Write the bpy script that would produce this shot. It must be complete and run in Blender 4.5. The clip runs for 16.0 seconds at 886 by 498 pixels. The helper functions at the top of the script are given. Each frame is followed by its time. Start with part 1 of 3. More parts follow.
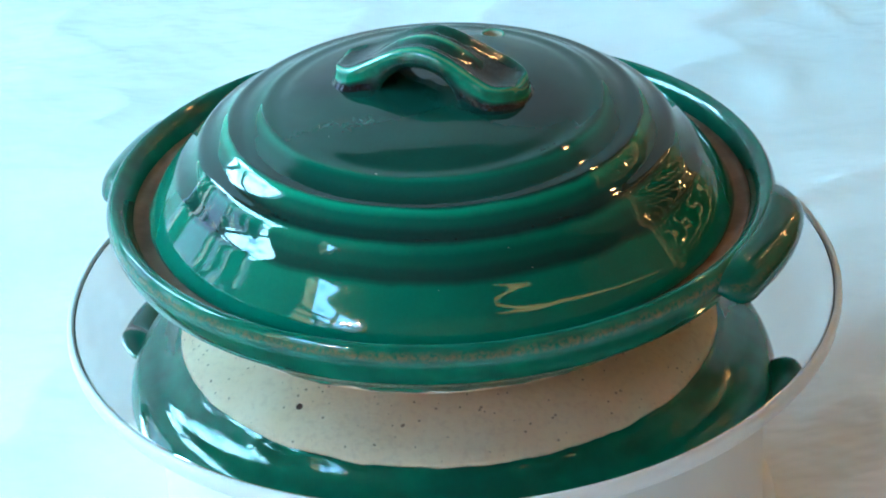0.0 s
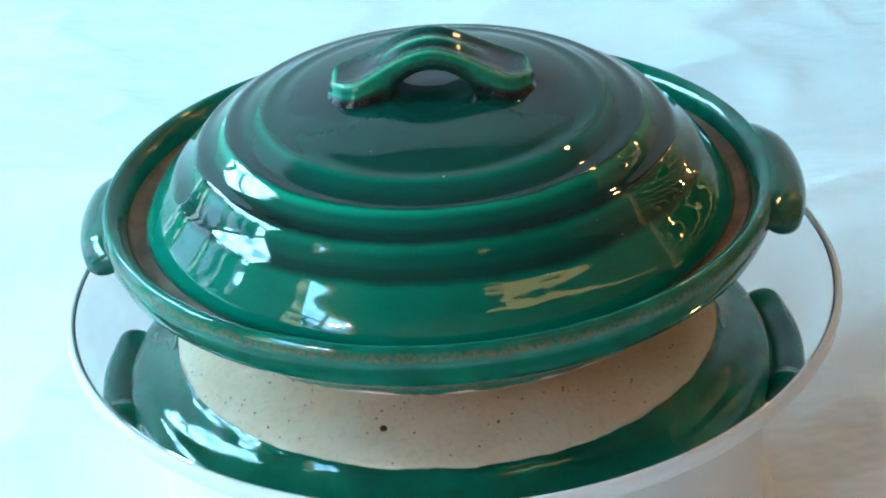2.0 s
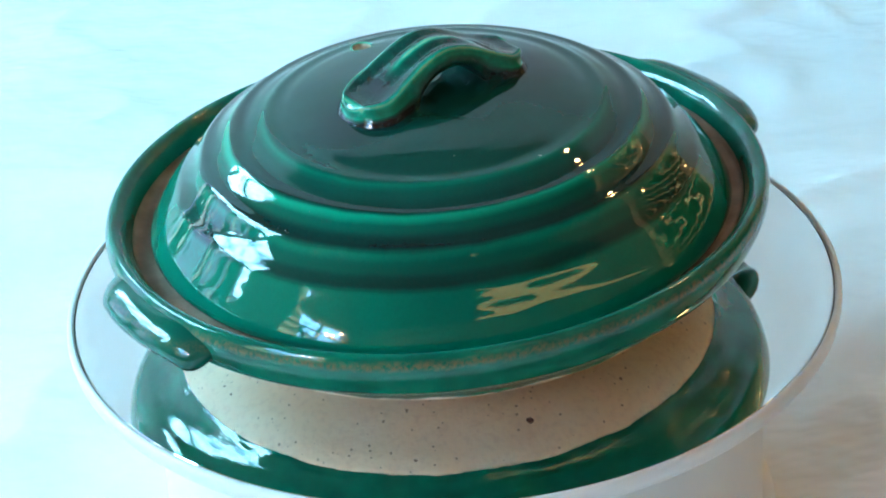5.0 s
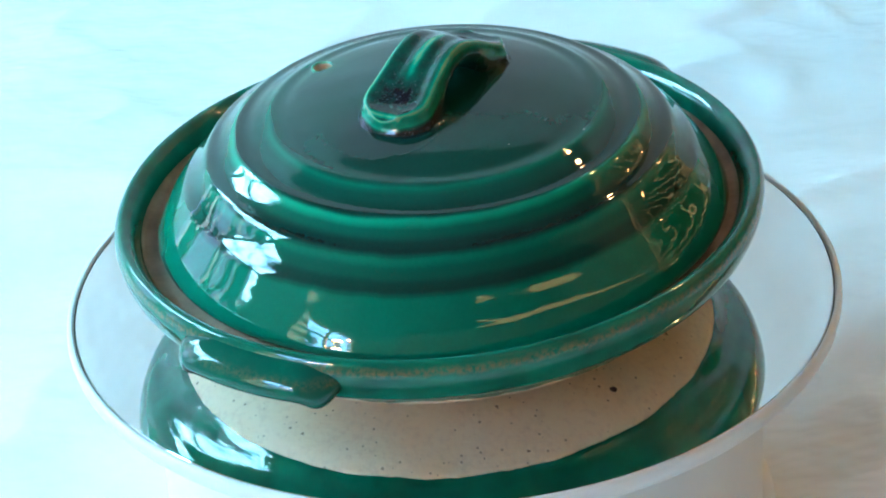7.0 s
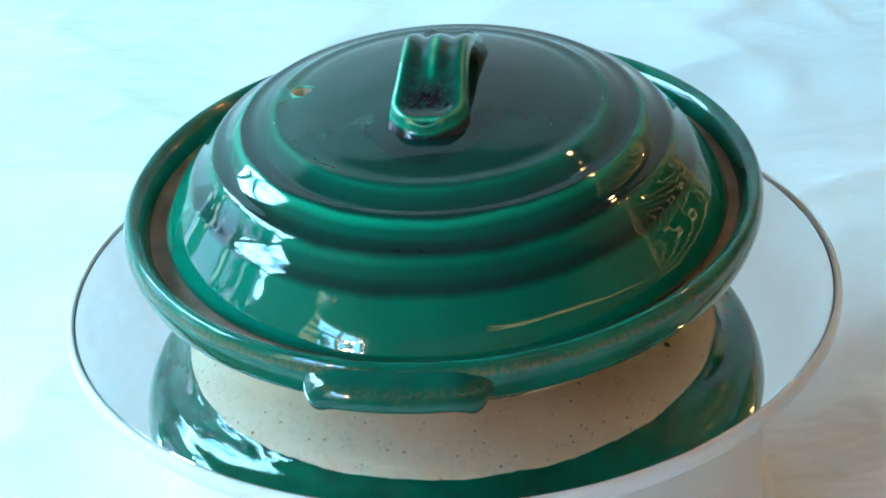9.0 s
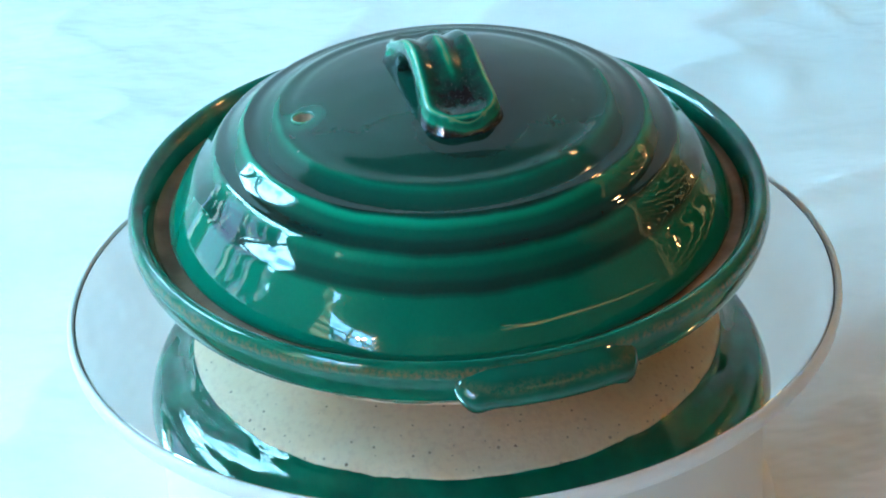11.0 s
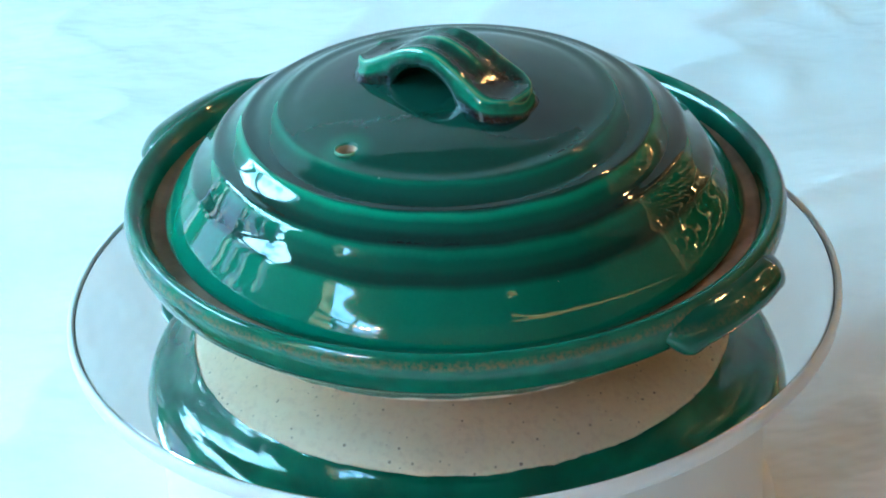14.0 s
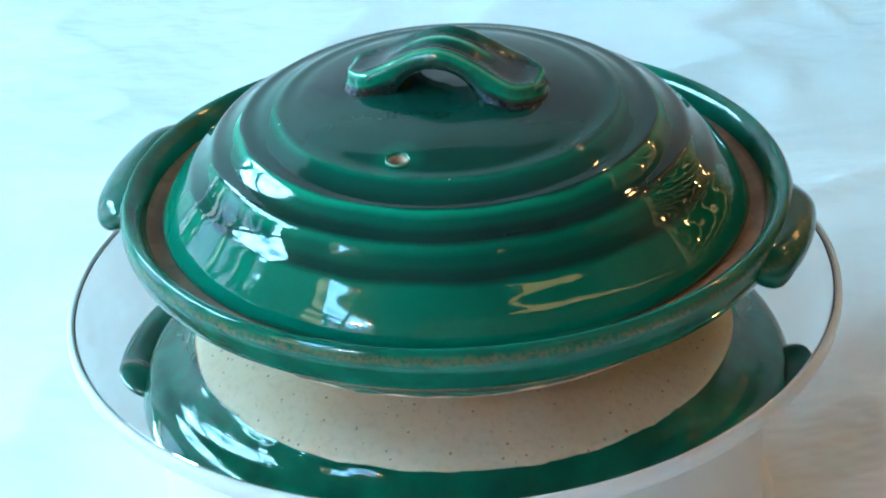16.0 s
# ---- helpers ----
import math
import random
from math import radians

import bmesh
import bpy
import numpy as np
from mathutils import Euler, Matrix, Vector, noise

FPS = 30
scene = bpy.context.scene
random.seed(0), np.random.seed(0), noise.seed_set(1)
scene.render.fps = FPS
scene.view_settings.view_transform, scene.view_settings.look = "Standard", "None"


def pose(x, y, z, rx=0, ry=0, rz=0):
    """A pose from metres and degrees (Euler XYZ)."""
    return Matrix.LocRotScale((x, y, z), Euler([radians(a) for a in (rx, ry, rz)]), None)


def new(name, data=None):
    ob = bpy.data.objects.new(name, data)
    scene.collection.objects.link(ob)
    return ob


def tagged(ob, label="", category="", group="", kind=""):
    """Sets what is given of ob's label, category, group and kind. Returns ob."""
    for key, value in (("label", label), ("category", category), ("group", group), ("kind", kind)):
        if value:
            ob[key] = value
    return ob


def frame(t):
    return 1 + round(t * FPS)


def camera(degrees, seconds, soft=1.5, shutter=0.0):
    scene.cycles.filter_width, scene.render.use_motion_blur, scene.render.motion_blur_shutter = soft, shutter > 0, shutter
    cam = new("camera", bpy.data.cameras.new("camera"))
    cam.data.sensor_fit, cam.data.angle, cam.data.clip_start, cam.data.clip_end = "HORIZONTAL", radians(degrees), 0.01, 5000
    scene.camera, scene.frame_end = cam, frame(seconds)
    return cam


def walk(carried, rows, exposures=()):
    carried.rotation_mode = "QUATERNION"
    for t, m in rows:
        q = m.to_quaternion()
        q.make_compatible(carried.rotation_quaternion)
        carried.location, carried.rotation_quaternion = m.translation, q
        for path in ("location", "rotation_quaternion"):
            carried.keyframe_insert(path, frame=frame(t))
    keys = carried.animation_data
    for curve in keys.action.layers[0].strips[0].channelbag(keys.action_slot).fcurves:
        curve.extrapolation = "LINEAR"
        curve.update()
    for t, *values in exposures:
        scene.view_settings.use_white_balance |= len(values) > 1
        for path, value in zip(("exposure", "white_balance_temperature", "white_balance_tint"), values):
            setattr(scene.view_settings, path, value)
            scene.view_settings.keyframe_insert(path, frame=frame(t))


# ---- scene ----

# camera: held still
cam = camera(18.0, 16.0, soft=2.0)
VIEW = pose(0, -0.79543, 0.47737, 59.690, 3.441, -1.837)
walk(cam, [(0.0, VIEW), (16.0, VIEW)], [(0.0, 0.0), (1.0, 0.03), (3.0, 0.13), (8.5, 0.12), (9.2, 0.08), (11.5, 0.0), (16.0, 0.0)])

# the turn of the table: degrees a second, and the dish's angle at 8 s
SPIN, ANGLE = 11.65, -111.0

# ---- light ----
world = bpy.data.worlds.new("world")
scene.world = world
world.use_nodes = True
wn = world.node_tree.nodes
sky = wn.new("ShaderNodeTexSky")
sky.sky_type, sky.sun_disc = "NISHITA", False
sky.sun_elevation, sky.sun_rotation = radians(28), radians(-70)
world.node_tree.links.new(sky.outputs[0], wn["Background"].inputs[0])
wn["Background"].inputs[1].default_value = 0.08

SKY_GLOW = 35.5       # the overcast daylight outside the windows
BULB_GLOW = 370.0     # the warm spotlights under the ceiling
FAIRY_GLOW = 150.0     # the small bulbs on the tree


# ---- material helpers ----
def material(name):
    m = bpy.data.materials.new(name)
    m.use_nodes = True
    nt = m.node_tree
    return m, nt, nt.nodes["Principled BSDF"]


def node(nt, kind, **values):
    n = nt.nodes.new(kind)
    for key, value in values.items():
        n.inputs[key.replace("_", " ")].default_value = value
    return n


def math_node(nt, op, a, b=None, clamp=False):
    n = nt.nodes.new("ShaderNodeMath")
    n.operation, n.use_clamp = op, clamp
    for i, v in enumerate((a, b)):
        if v is None:
            continue
        if isinstance(v, (int, float)):
            n.inputs[i].default_value = v
        else:
            nt.links.new(v, n.inputs[i])
    return n.outputs[0]


def mix_colour(nt, fac, a, b):
    n = nt.nodes.new("ShaderNodeMix")
    n.data_type = "RGBA"
    for i, v in ((0, fac), (6, a), (7, b)):
        if isinstance(v, (int, float)):
            n.inputs[i].default_value = v
        elif isinstance(v, tuple):
            n.inputs[i].default_value = (*v, 1)
        else:
            nt.links.new(v, n.inputs[i])
    return n.outputs[2]


def ramp(nt, fac, stops, smooth=True):
    n = nt.nodes.new("ShaderNodeValToRGB")
    n.color_ramp.interpolation = "EASE" if smooth else "LINEAR"
    els = n.color_ramp.elements
    while len(els) < len(stops):
        els.new(0.5)
    for e, (at, v) in zip(els, stops):
        e.position = at
        e.color = (v, v, v, 1) if isinstance(v, (int, float)) else (*v, 1)
    nt.links.new(fac, n.inputs[0])
    return n.outputs[0]


def coords(nt):
    return nt.nodes.new("ShaderNodeTexCoord").outputs["Object"]


def noise_tex(nt, vector, scale, detail=3.0, rough=0.55):
    n = node(nt, "ShaderNodeTexNoise", Scale=scale, Detail=detail, Roughness=rough)
    nt.links.new(vector, n.inputs["Vector"])
    return n.outputs["Fac"]


def bump(nt, height, strength, distance, bsdf, socket="Normal"):
    n = node(nt, "ShaderNodeBump", Strength=strength, Distance=distance)
    nt.links.new(height, n.inputs["Height"])
    nt.links.new(n.outputs[0], bsdf.inputs[socket])
    return n


def plain(name, colour, rough, vary=0.12, scale=40.0, bumps=0.0, metal=0.0):
    m, nt, b = material(name)
    c = coords(nt)
    f = noise_tex(nt, c, scale, 4.0)
    dark = tuple(v * (1 - vary) for v in colour)
    light = tuple(min(1.0, v * (1 + vary)) for v in colour)
    nt.links.new(mix_colour(nt, ramp(nt, f, ((0.3, 0.0), (0.7, 1.0))), dark, light), b.inputs["Base Color"])
    b.inputs["Roughness"].default_value, b.inputs["Metallic"].default_value = rough, metal
    if bumps:
        bump(nt, f, bumps, 0.002, b)
    return m


def glowing(name, colour, strength):
    m, nt, b = material(name)
    b.inputs["Base Color"].default_value = (*colour, 1)
    b.inputs["Emission Color"].default_value = (*colour, 1)
    b.inputs["Emission Strength"].default_value = strength
    return m


# ---- the glaze ----
GLAZE_BRIGHT, GLAZE_MID, GLAZE_DEEP = (0.0, 0.290, 0.166), (0.0, 0.100, 0.064), (0.005, 0.021, 0.019)
GLAZE_BROWN = (0.17, 0.15, 0.075)
RINGS = (0.0531, 0.0645, 0.0738, 0.0815)


HOLE_R, HOLE_AT = 0.0450, radians(-93.7)


def near(nt, c, point, reach):
    """1 at a point, falling to 0 at the distance reach."""
    d = nt.nodes.new("ShaderNodeVectorMath")
    d.operation = "DISTANCE"
    nt.links.new(c, d.inputs[0])
    d.inputs[1].default_value = point
    return ramp(nt, math_node(nt, "DIVIDE", d.outputs["Value"], reach), ((0.25, 1.0), (1.0, 0.0)))


def ringed_glaze():
    """The lid's glaze: thick and dark on the flat top and in the grooves, thin and bright on the throwing rings."""
    m, nt, b = material("lid_glaze")
    c = coords(nt)
    sep = nt.nodes.new("ShaderNodeSeparateXYZ")
    nt.links.new(c, sep.inputs[0])
    x = math_node(nt, "DIVIDE", sep.outputs[0], LID_OVAL)
    rr = math_node(nt, "SQRT", math_node(nt, "ADD", math_node(nt, "MULTIPLY", x, x), math_node(nt, "MULTIPLY", sep.outputs[1], sep.outputs[1])))
    wob = math_node(nt, "MULTIPLY", math_node(nt, "SUBTRACT", noise_tex(nt, c, 60.0), 0.5), 0.0014)
    rr = math_node(nt, "ADD", rr, wob)
    f = math_node(nt, "DIVIDE", rr, 0.1)
    thin = ramp(nt, f, ((0.0, 0.19), (0.47, 0.17), (0.515, 0.26), (0.531, 0.60), (0.56, 0.28), (0.615, 0.08),
                        (0.630, 0.06), (0.645, 0.95), (0.670, 0.48), (0.705, 0.08), (0.724, 0.04), (0.742, 0.66), (0.768, 0.40), (0.79, 0.16), (0.802, 0.12),
                        (0.820, 0.66), (0.90, 0.66), (0.935, 0.34)))
    patch = math_node(nt, "MULTIPLY", math_node(nt, "SUBTRACT", noise_tex(nt, c, 28.0, 5.0), 0.5), 0.26)
    grain = math_node(nt, "MULTIPLY", math_node(nt, "SUBTRACT", noise_tex(nt, c, 900.0, 2.0), 0.5), 0.07)
    t = math_node(nt, "ADD", math_node(nt, "ADD", thin, patch), grain, True)
    halo = near(nt, c, (HOLE_R * math.cos(HOLE_AT), HOLE_R * math.sin(HOLE_AT), 0.0710), 0.0105)
    t = math_node(nt, "ADD", t, math_node(nt, "MULTIPLY", halo, 0.36), True)
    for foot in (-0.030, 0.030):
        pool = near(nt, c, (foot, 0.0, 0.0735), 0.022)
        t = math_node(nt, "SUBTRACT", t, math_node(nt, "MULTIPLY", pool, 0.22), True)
    n = nt.nodes.new("ShaderNodeValToRGB")
    els = n.color_ramp.elements
    els.new(0.5)
    for e, (at, col) in zip(els, ((0.0, GLAZE_DEEP), (0.5, GLAZE_MID), (1.0, GLAZE_BRIGHT))):
        e.position, e.color = at, (*col, 1)
    nt.links.new(t, n.inputs[0])
    pin = nt.nodes.new("ShaderNodeTexVoronoi")
    pin.inputs["Scale"].default_value = 150.0
    nt.links.new(c, pin.inputs["Vector"])
    size = math_node(nt, "MULTIPLY", math_node(nt, "POWER", math_node(nt, "FRACT", math_node(nt, "MULTIPLY", pin.outputs["Color"], 5.7)), 16.0), 0.09)
    dots = math_node(nt, "LESS_THAN", pin.outputs["Distance"], size)
    nt.links.new(mix_colour(nt, math_node(nt, "MULTIPLY", dots, 0.6), n.outputs[0], (0.30, 0.36, 0.32)), b.inputs["Base Color"])
    b.inputs["Roughness"].default_value = 0.035
    b.inputs["IOR"].default_value = 1.52
    bump(nt, noise_tex(nt, c, 42.0, 2.0, 0.4), 0.014, 0.004, b)
    return m


def plain_glaze(name, brown_at=None, thin=0.45, brown=1.0):
    """Green glaze that breaks brown over an edge at the height brown_at."""
    m, nt, b = material(name)
    c = coords(nt)
    patch = noise_tex(nt, c, 70.0, 5.0)
    t = math_node(nt, "ADD", math_node(nt, "MULTIPLY", math_node(nt, "SUBTRACT", patch, 0.5), 0.55), thin, True)
    n = nt.nodes.new("ShaderNodeValToRGB")
    els = n.color_ramp.elements
    els.new(0.5)
    for e, (at, col) in zip(els, ((0.0, GLAZE_DEEP), (0.5, GLAZE_MID), (1.0, GLAZE_BRIGHT))):
        e.position, e.color = at, (*col, 1)
    nt.links.new(t, n.inputs[0])
    col = n.outputs[0]
    if brown_at is not None:
        sep = nt.nodes.new("ShaderNodeSeparateXYZ")
        nt.links.new(c, sep.inputs[0])
        wob = math_node(nt, "MULTIPLY", math_node(nt, "SUBTRACT", noise_tex(nt, c, 160.0, 4.0), 0.5), 0.0026)
        d = math_node(nt, "ABSOLUTE", math_node(nt, "SUBTRACT", math_node(nt, "ADD", sep.outputs[2], wob), brown_at))
        band = ramp(nt, math_node(nt, "DIVIDE", d, 0.005), ((0.0, 1.0), (0.42, 0.0)))
        spots = ramp(nt, noise_tex(nt, c, 700.0, 4.0, 0.7), ((0.34, 0.0), (0.64, 0.95)))
        x = math_node(nt, "DIVIDE", sep.outputs[0], BOWL_OVAL)
        rr = math_node(nt, "SQRT", math_node(nt, "ADD", math_node(nt, "MULTIPLY", x, x), math_node(nt, "MULTIPLY", sep.outputs[1], sep.outputs[1])))
        outer = ramp(nt, math_node(nt, "MULTIPLY", rr, 5.0), ((0.504, 0.0), (0.512, 1.0)))
        band = math_node(nt, "MULTIPLY", band, outer)
        col = mix_colour(nt, math_node(nt, "MULTIPLY", math_node(nt, "MULTIPLY", band, spots), brown), col, GLAZE_BROWN)
    nt.links.new(col, b.inputs["Base Color"])
    b.inputs["Roughness"].default_value = 0.06
    b.inputs["IOR"].default_value = 1.52
    bump(nt, noise_tex(nt, c, 120.0, 3.0, 0.5), 0.07, 0.002, b)
    return m, nt, b, c, col


LID_OVAL, BOWL_OVAL = 1.050, 1.061
BOWL_OFF = (0.00284, -0.0006)


def speckled_clay(name, spot):
    """Bare cream stoneware with small iron specks; spot: the largest of them."""
    m, nt, b = material(name)
    c = coords(nt)
    base = mix_colour(nt, ramp(nt, noise_tex(nt, c, 35.0, 5.0), ((0.3, 0.0), (0.7, 1.0))), (0.94, 0.70, 0.50), (0.97, 0.80, 0.62))
    warp = nt.nodes.new("ShaderNodeTexVoronoi")
    warp.inputs["Scale"].default_value = 380.0
    nt.links.new(c, warp.inputs["Vector"])
    size = math_node(nt, "MULTIPLY", math_node(nt, "POWER", math_node(nt, "FRACT", math_node(nt, "MULTIPLY", warp.outputs["Color"], 7.3)), 1.8), 0.21)
    dots = math_node(nt, "LESS_THAN", warp.outputs["Distance"], size)
    mottle = math_node(nt, "MULTIPLY", ramp(nt, noise_tex(nt, c, 420.0, 3.0), ((0.45, 0.0), (0.75, 1.0))), 0.30)
    base = mix_colour(nt, mottle, base, (0.66, 0.46, 0.35))
    col = mix_colour(nt, math_node(nt, "MULTIPLY", dots, 0.62), base, (0.22, 0.11, 0.075))
    large = nt.nodes.new("ShaderNodeTexVoronoi")
    large.inputs["Scale"].default_value = 150.0
    ragged = nt.nodes.new("ShaderNodeVectorMath")
    ragged.operation = "ADD"
    fuzz = node(nt, "ShaderNodeTexNoise", Scale=1800.0, Detail=2.0)
    nt.links.new(c, fuzz.inputs["Vector"])
    small = nt.nodes.new("ShaderNodeVectorMath")
    small.operation = "SCALE"
    small.inputs["Scale"].default_value = 0.0009
    nt.links.new(fuzz.outputs["Color"], small.inputs[0])
    nt.links.new(c, ragged.inputs[0])
    nt.links.new(small.outputs[0], ragged.inputs[1])
    nt.links.new(ragged.outputs[0], large.inputs["Vector"])
    wide = math_node(nt, "MULTIPLY", math_node(nt, "POWER", math_node(nt, "FRACT", math_node(nt, "MULTIPLY", large.outputs["Color"], 9.1)), 3.0), 0.115)
    iron = math_node(nt, "LESS_THAN", large.outputs["Distance"], wide)
    col = mix_colour(nt, math_node(nt, "MULTIPLY", iron, 0.8), col, (0.20, 0.085, 0.06))
    dist = nt.nodes.new("ShaderNodeVectorMath")
    dist.operation = "DISTANCE"
    nt.links.new(ragged.outputs[0], dist.inputs[0])
    dist.inputs[1].default_value = (spot[0] + 0.00045, spot[1] + 0.00045, spot[2] + 0.00045)
    col = mix_colour(nt, math_node(nt, "LESS_THAN", dist.outputs["Value"], 0.0012), col, (0.07, 0.025, 0.022))
    nt.links.new(col, b.inputs["Base Color"])
    b.inputs["Roughness"].default_value = 0.75
    bump(nt, noise_tex(nt, c, 500.0, 4.0), 0.25, 0.001, b)
    return m



def handle_glaze():
    """Dark and flecked where it pools at the feet, pale green and tan where it breaks over the edges."""
    m, nt, b = material("handle_glaze")
    c = coords(nt)
    at = nt.nodes.new("ShaderNodeAttribute")
    at.attribute_name = "thin"
    vary = math_node(nt, "MULTIPLY", math_node(nt, "SUBTRACT", noise_tex(nt, c, 260.0, 4.0, 0.65), 0.5), 0.40)
    t = math_node(nt, "ADD", at.outputs["Fac"], vary, True)
    n = nt.nodes.new("ShaderNodeValToRGB")
    els = n.color_ramp.elements
    for k in range(3):
        els.new(0.5)
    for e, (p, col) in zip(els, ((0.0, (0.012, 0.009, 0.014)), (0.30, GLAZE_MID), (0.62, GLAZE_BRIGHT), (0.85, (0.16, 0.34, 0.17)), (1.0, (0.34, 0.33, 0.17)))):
        e.position, e.color = p, (*col, 1)
    nt.links.new(t, n.inputs[0])
    flecks = math_node(nt, "MULTIPLY", ramp(nt, noise_tex(nt, c, 1500.0, 2.0), ((0.60, 0.0), (0.70, 0.5))), ramp(nt, at.outputs["Fac"], ((0.05, 1.0), (0.25, 0.0))))
    nt.links.new(mix_colour(nt, flecks, n.outputs[0], (0.16, 0.17, 0.18)), b.inputs["Base Color"])
    b.inputs["Roughness"].default_value = 0.07
    b.inputs["IOR"].default_value = 1.52
    bump(nt, noise_tex(nt, c, 300.0, 3.0, 0.5), 0.18, 0.001, b)
    return m


SPOT = (0.0205, 0.0728, 0.0071)
mat_lid = ringed_glaze()
mat_rim = plain_glaze("rim_glaze", 0.0362, 0.60)[0]
mat_lug = plain_glaze("lug_glaze", 0.0335, 0.50, 0.35)[0]
mat_handle = handle_glaze()
mat_clay = speckled_clay("bare_clay", SPOT)
mat_ledge = plain("ledge_clay", (0.37, 0.23, 0.155), 0.7, 0.25, 90.0, 0.3)
mat_hole = plain("hole_clay", (0.55, 0.40, 0.29), 0.8, 0.3, 300.0, 0.4)
mat_glaze_edge = plain("pale_glaze_edge", (0.12, 0.40, 0.27), 0.08, 0.2, 300.0)
mat_white = plain("white_plastic", (0.80, 0.80, 0.80), 0.32, 0.02, 25.0)
mat_gap = plain("dark_gap", (0.05, 0.05, 0.06), 0.4, 0.1)
mat_wall = plain("wall_paint", (0.52, 0.37, 0.22), 0.9, 0.06, 6.0)
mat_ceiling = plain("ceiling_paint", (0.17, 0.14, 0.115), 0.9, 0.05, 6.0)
mat_floor = plain("floor_boards", (0.22, 0.13, 0.075), 0.5, 0.3, 12.0)
mat_frame = plain("window_paint", (0.75, 0.75, 0.73), 0.4, 0.05, 20.0)
mat_needles = plain("needles", (0.15, 0.145, 0.055), 0.6, 0.5, 60.0)
mat_bark = plain("bark", (0.10, 0.06, 0.04), 0.9, 0.4, 60.0)
mat_wood = plain("pale_wood", (0.46, 0.34, 0.18), 0.55, 0.2, 20.0)
mat_bulb = glowing("warm_bulb", (1.0, 0.55, 0.22), BULB_GLOW)
# glow of the made-up swag; it also adds warm light from the front right
mat_streak = glowing("streak_glow", (1.0, 0.66, 0.22), 2.6)
mat_string = glowing("string_glow", (1.0, 0.68, 0.30), 1.7)
mat_fairy = glowing("fairy_bulb", (1.0, 0.58, 0.22), FAIRY_GLOW)


def mirror():
    m, nt, b = material("mirror_glass")
    b.inputs["Base Color"].default_value = (0.88, 0.89, 0.87, 1)
    b.inputs["Metallic"].default_value = 1.0
    c = coords(nt)
    nt.links.new(ramp(nt, noise_tex(nt, c, 30.0, 5.0), ((0.3, 0.012), (0.8, 0.03))), b.inputs["Roughness"])
    return m


mat_mirror = mirror()


def sheet():
    m, nt, b = material("white_cloth")
    c = coords(nt)
    f = noise_tex(nt, c, 9.0, 4.0)
    nt.links.new(mix_colour(nt, ramp(nt, f, ((0.35, 0.0), (0.7, 1.0))), (0.76, 0.76, 0.75), (0.84, 0.84, 0.83)), b.inputs["Base Color"])
    b.inputs["Roughness"].default_value = 0.85
    fine = node(nt, "ShaderNodeTexNoise", Scale=1.0, Detail=3.0, Roughness=0.5)
    mp = node(nt, "ShaderNodeMapping", Scale=(16.0, 30.0, 16.0), Rotation=(0, 0, radians(-14)))
    nt.links.new(c, mp.inputs[0])
    nt.links.new(mp.outputs[0], fine.inputs["Vector"])
    bump(nt, fine.outputs["Fac"], 0.6, 0.010, b)
    return m


mat_sheet = sheet()


def outside(name, strength, house=None):
    """Overcast sky over bushes and house fronts beyond a window, out of focus. house: where a tan house front begins."""
    m, nt, b = material(name)
    c = coords(nt)
    sep = nt.nodes.new("ShaderNodeSeparateXYZ")
    nt.links.new(c, sep.inputs[0])
    tall = node(nt, "ShaderNodeMapping", Scale=(1.0, 4.6, 1.5))
    nt.links.new(c, tall.inputs[0])
    streak = noise_tex(nt, tall.outputs[0], 1.0, 3.0)
    big = noise_tex(nt, c, 3.1, 4.0)
    level = math_node(nt, "ADD", sep.outputs[2], math_node(nt, "MULTIPLY", math_node(nt, "SUBTRACT", big, 0.5), 1.1))
    skyish = ramp(nt, level, ((0.66, 0.0), (0.71, 1.0)))
    leaf = mix_colour(nt, ramp(nt, streak, ((0.46, 0.0), (0.53, 1.0))), (0.001, 0.010, 0.008), (0.045, 0.068, 0.12))
    pale = ramp(nt, noise_tex(nt, tall.outputs[0], 2.3, 2.0), ((0.56, 0.0), (0.62, 1.0)))
    leaf = mix_colour(nt, pale, leaf, (0.085, 0.115, 0.125))
    air = mix_colour(nt, ramp(nt, noise_tex(nt, c, 5.2, 3.0), ((0.36, 0.0), (0.56, 1.0))), (0.12, 0.34, 0.58), (0.20, 0.52, 0.92) if house else (0.41, 1.02, 1.34))
    col = mix_colour(nt, skyish, leaf, air)
    if house:
        front = math_node(nt, "GREATER_THAN", math_node(nt, "ADD", sep.outputs[1], math_node(nt, "MULTIPLY", sep.outputs[2], -0.28)), house)
        boards = nt.nodes.new("ShaderNodeTexWave")
        boards.bands_direction = "Z"
        boards.inputs["Scale"].default_value = 1.6
        boards.inputs["Distortion"].default_value = 2.0
        nt.links.new(c, boards.inputs["Vector"])
        tan = mix_colour(nt, boards.outputs["Fac"], (0.02, 0.035, 0.025), (0.11, 0.11, 0.075))
        col = mix_colour(nt, front, col, tan)
    nt.links.new(col, b.inputs["Emission Color"])
    b.inputs["Base Color"].default_value = (0, 0, 0, 1)
    b.inputs["Emission Strength"].default_value = strength
    return m


mat_outside = outside("daylight_outside", SKY_GLOW)
mat_outside_house = outside("daylight_and_house_outside", SKY_GLOW, -1.17)


# ---- mesh helpers ----
def finish(bm, name, mat, smooth=True):
    bmesh.ops.recalc_face_normals(bm, faces=bm.faces)
    me = bpy.data.meshes.new(name)
    bm.to_mesh(me)
    bm.free()
    for m in (mat if isinstance(mat, (list, tuple)) else [mat]):
        me.materials.append(m)
    for pl in me.polygons:
        pl.use_smooth = smooth
    return me


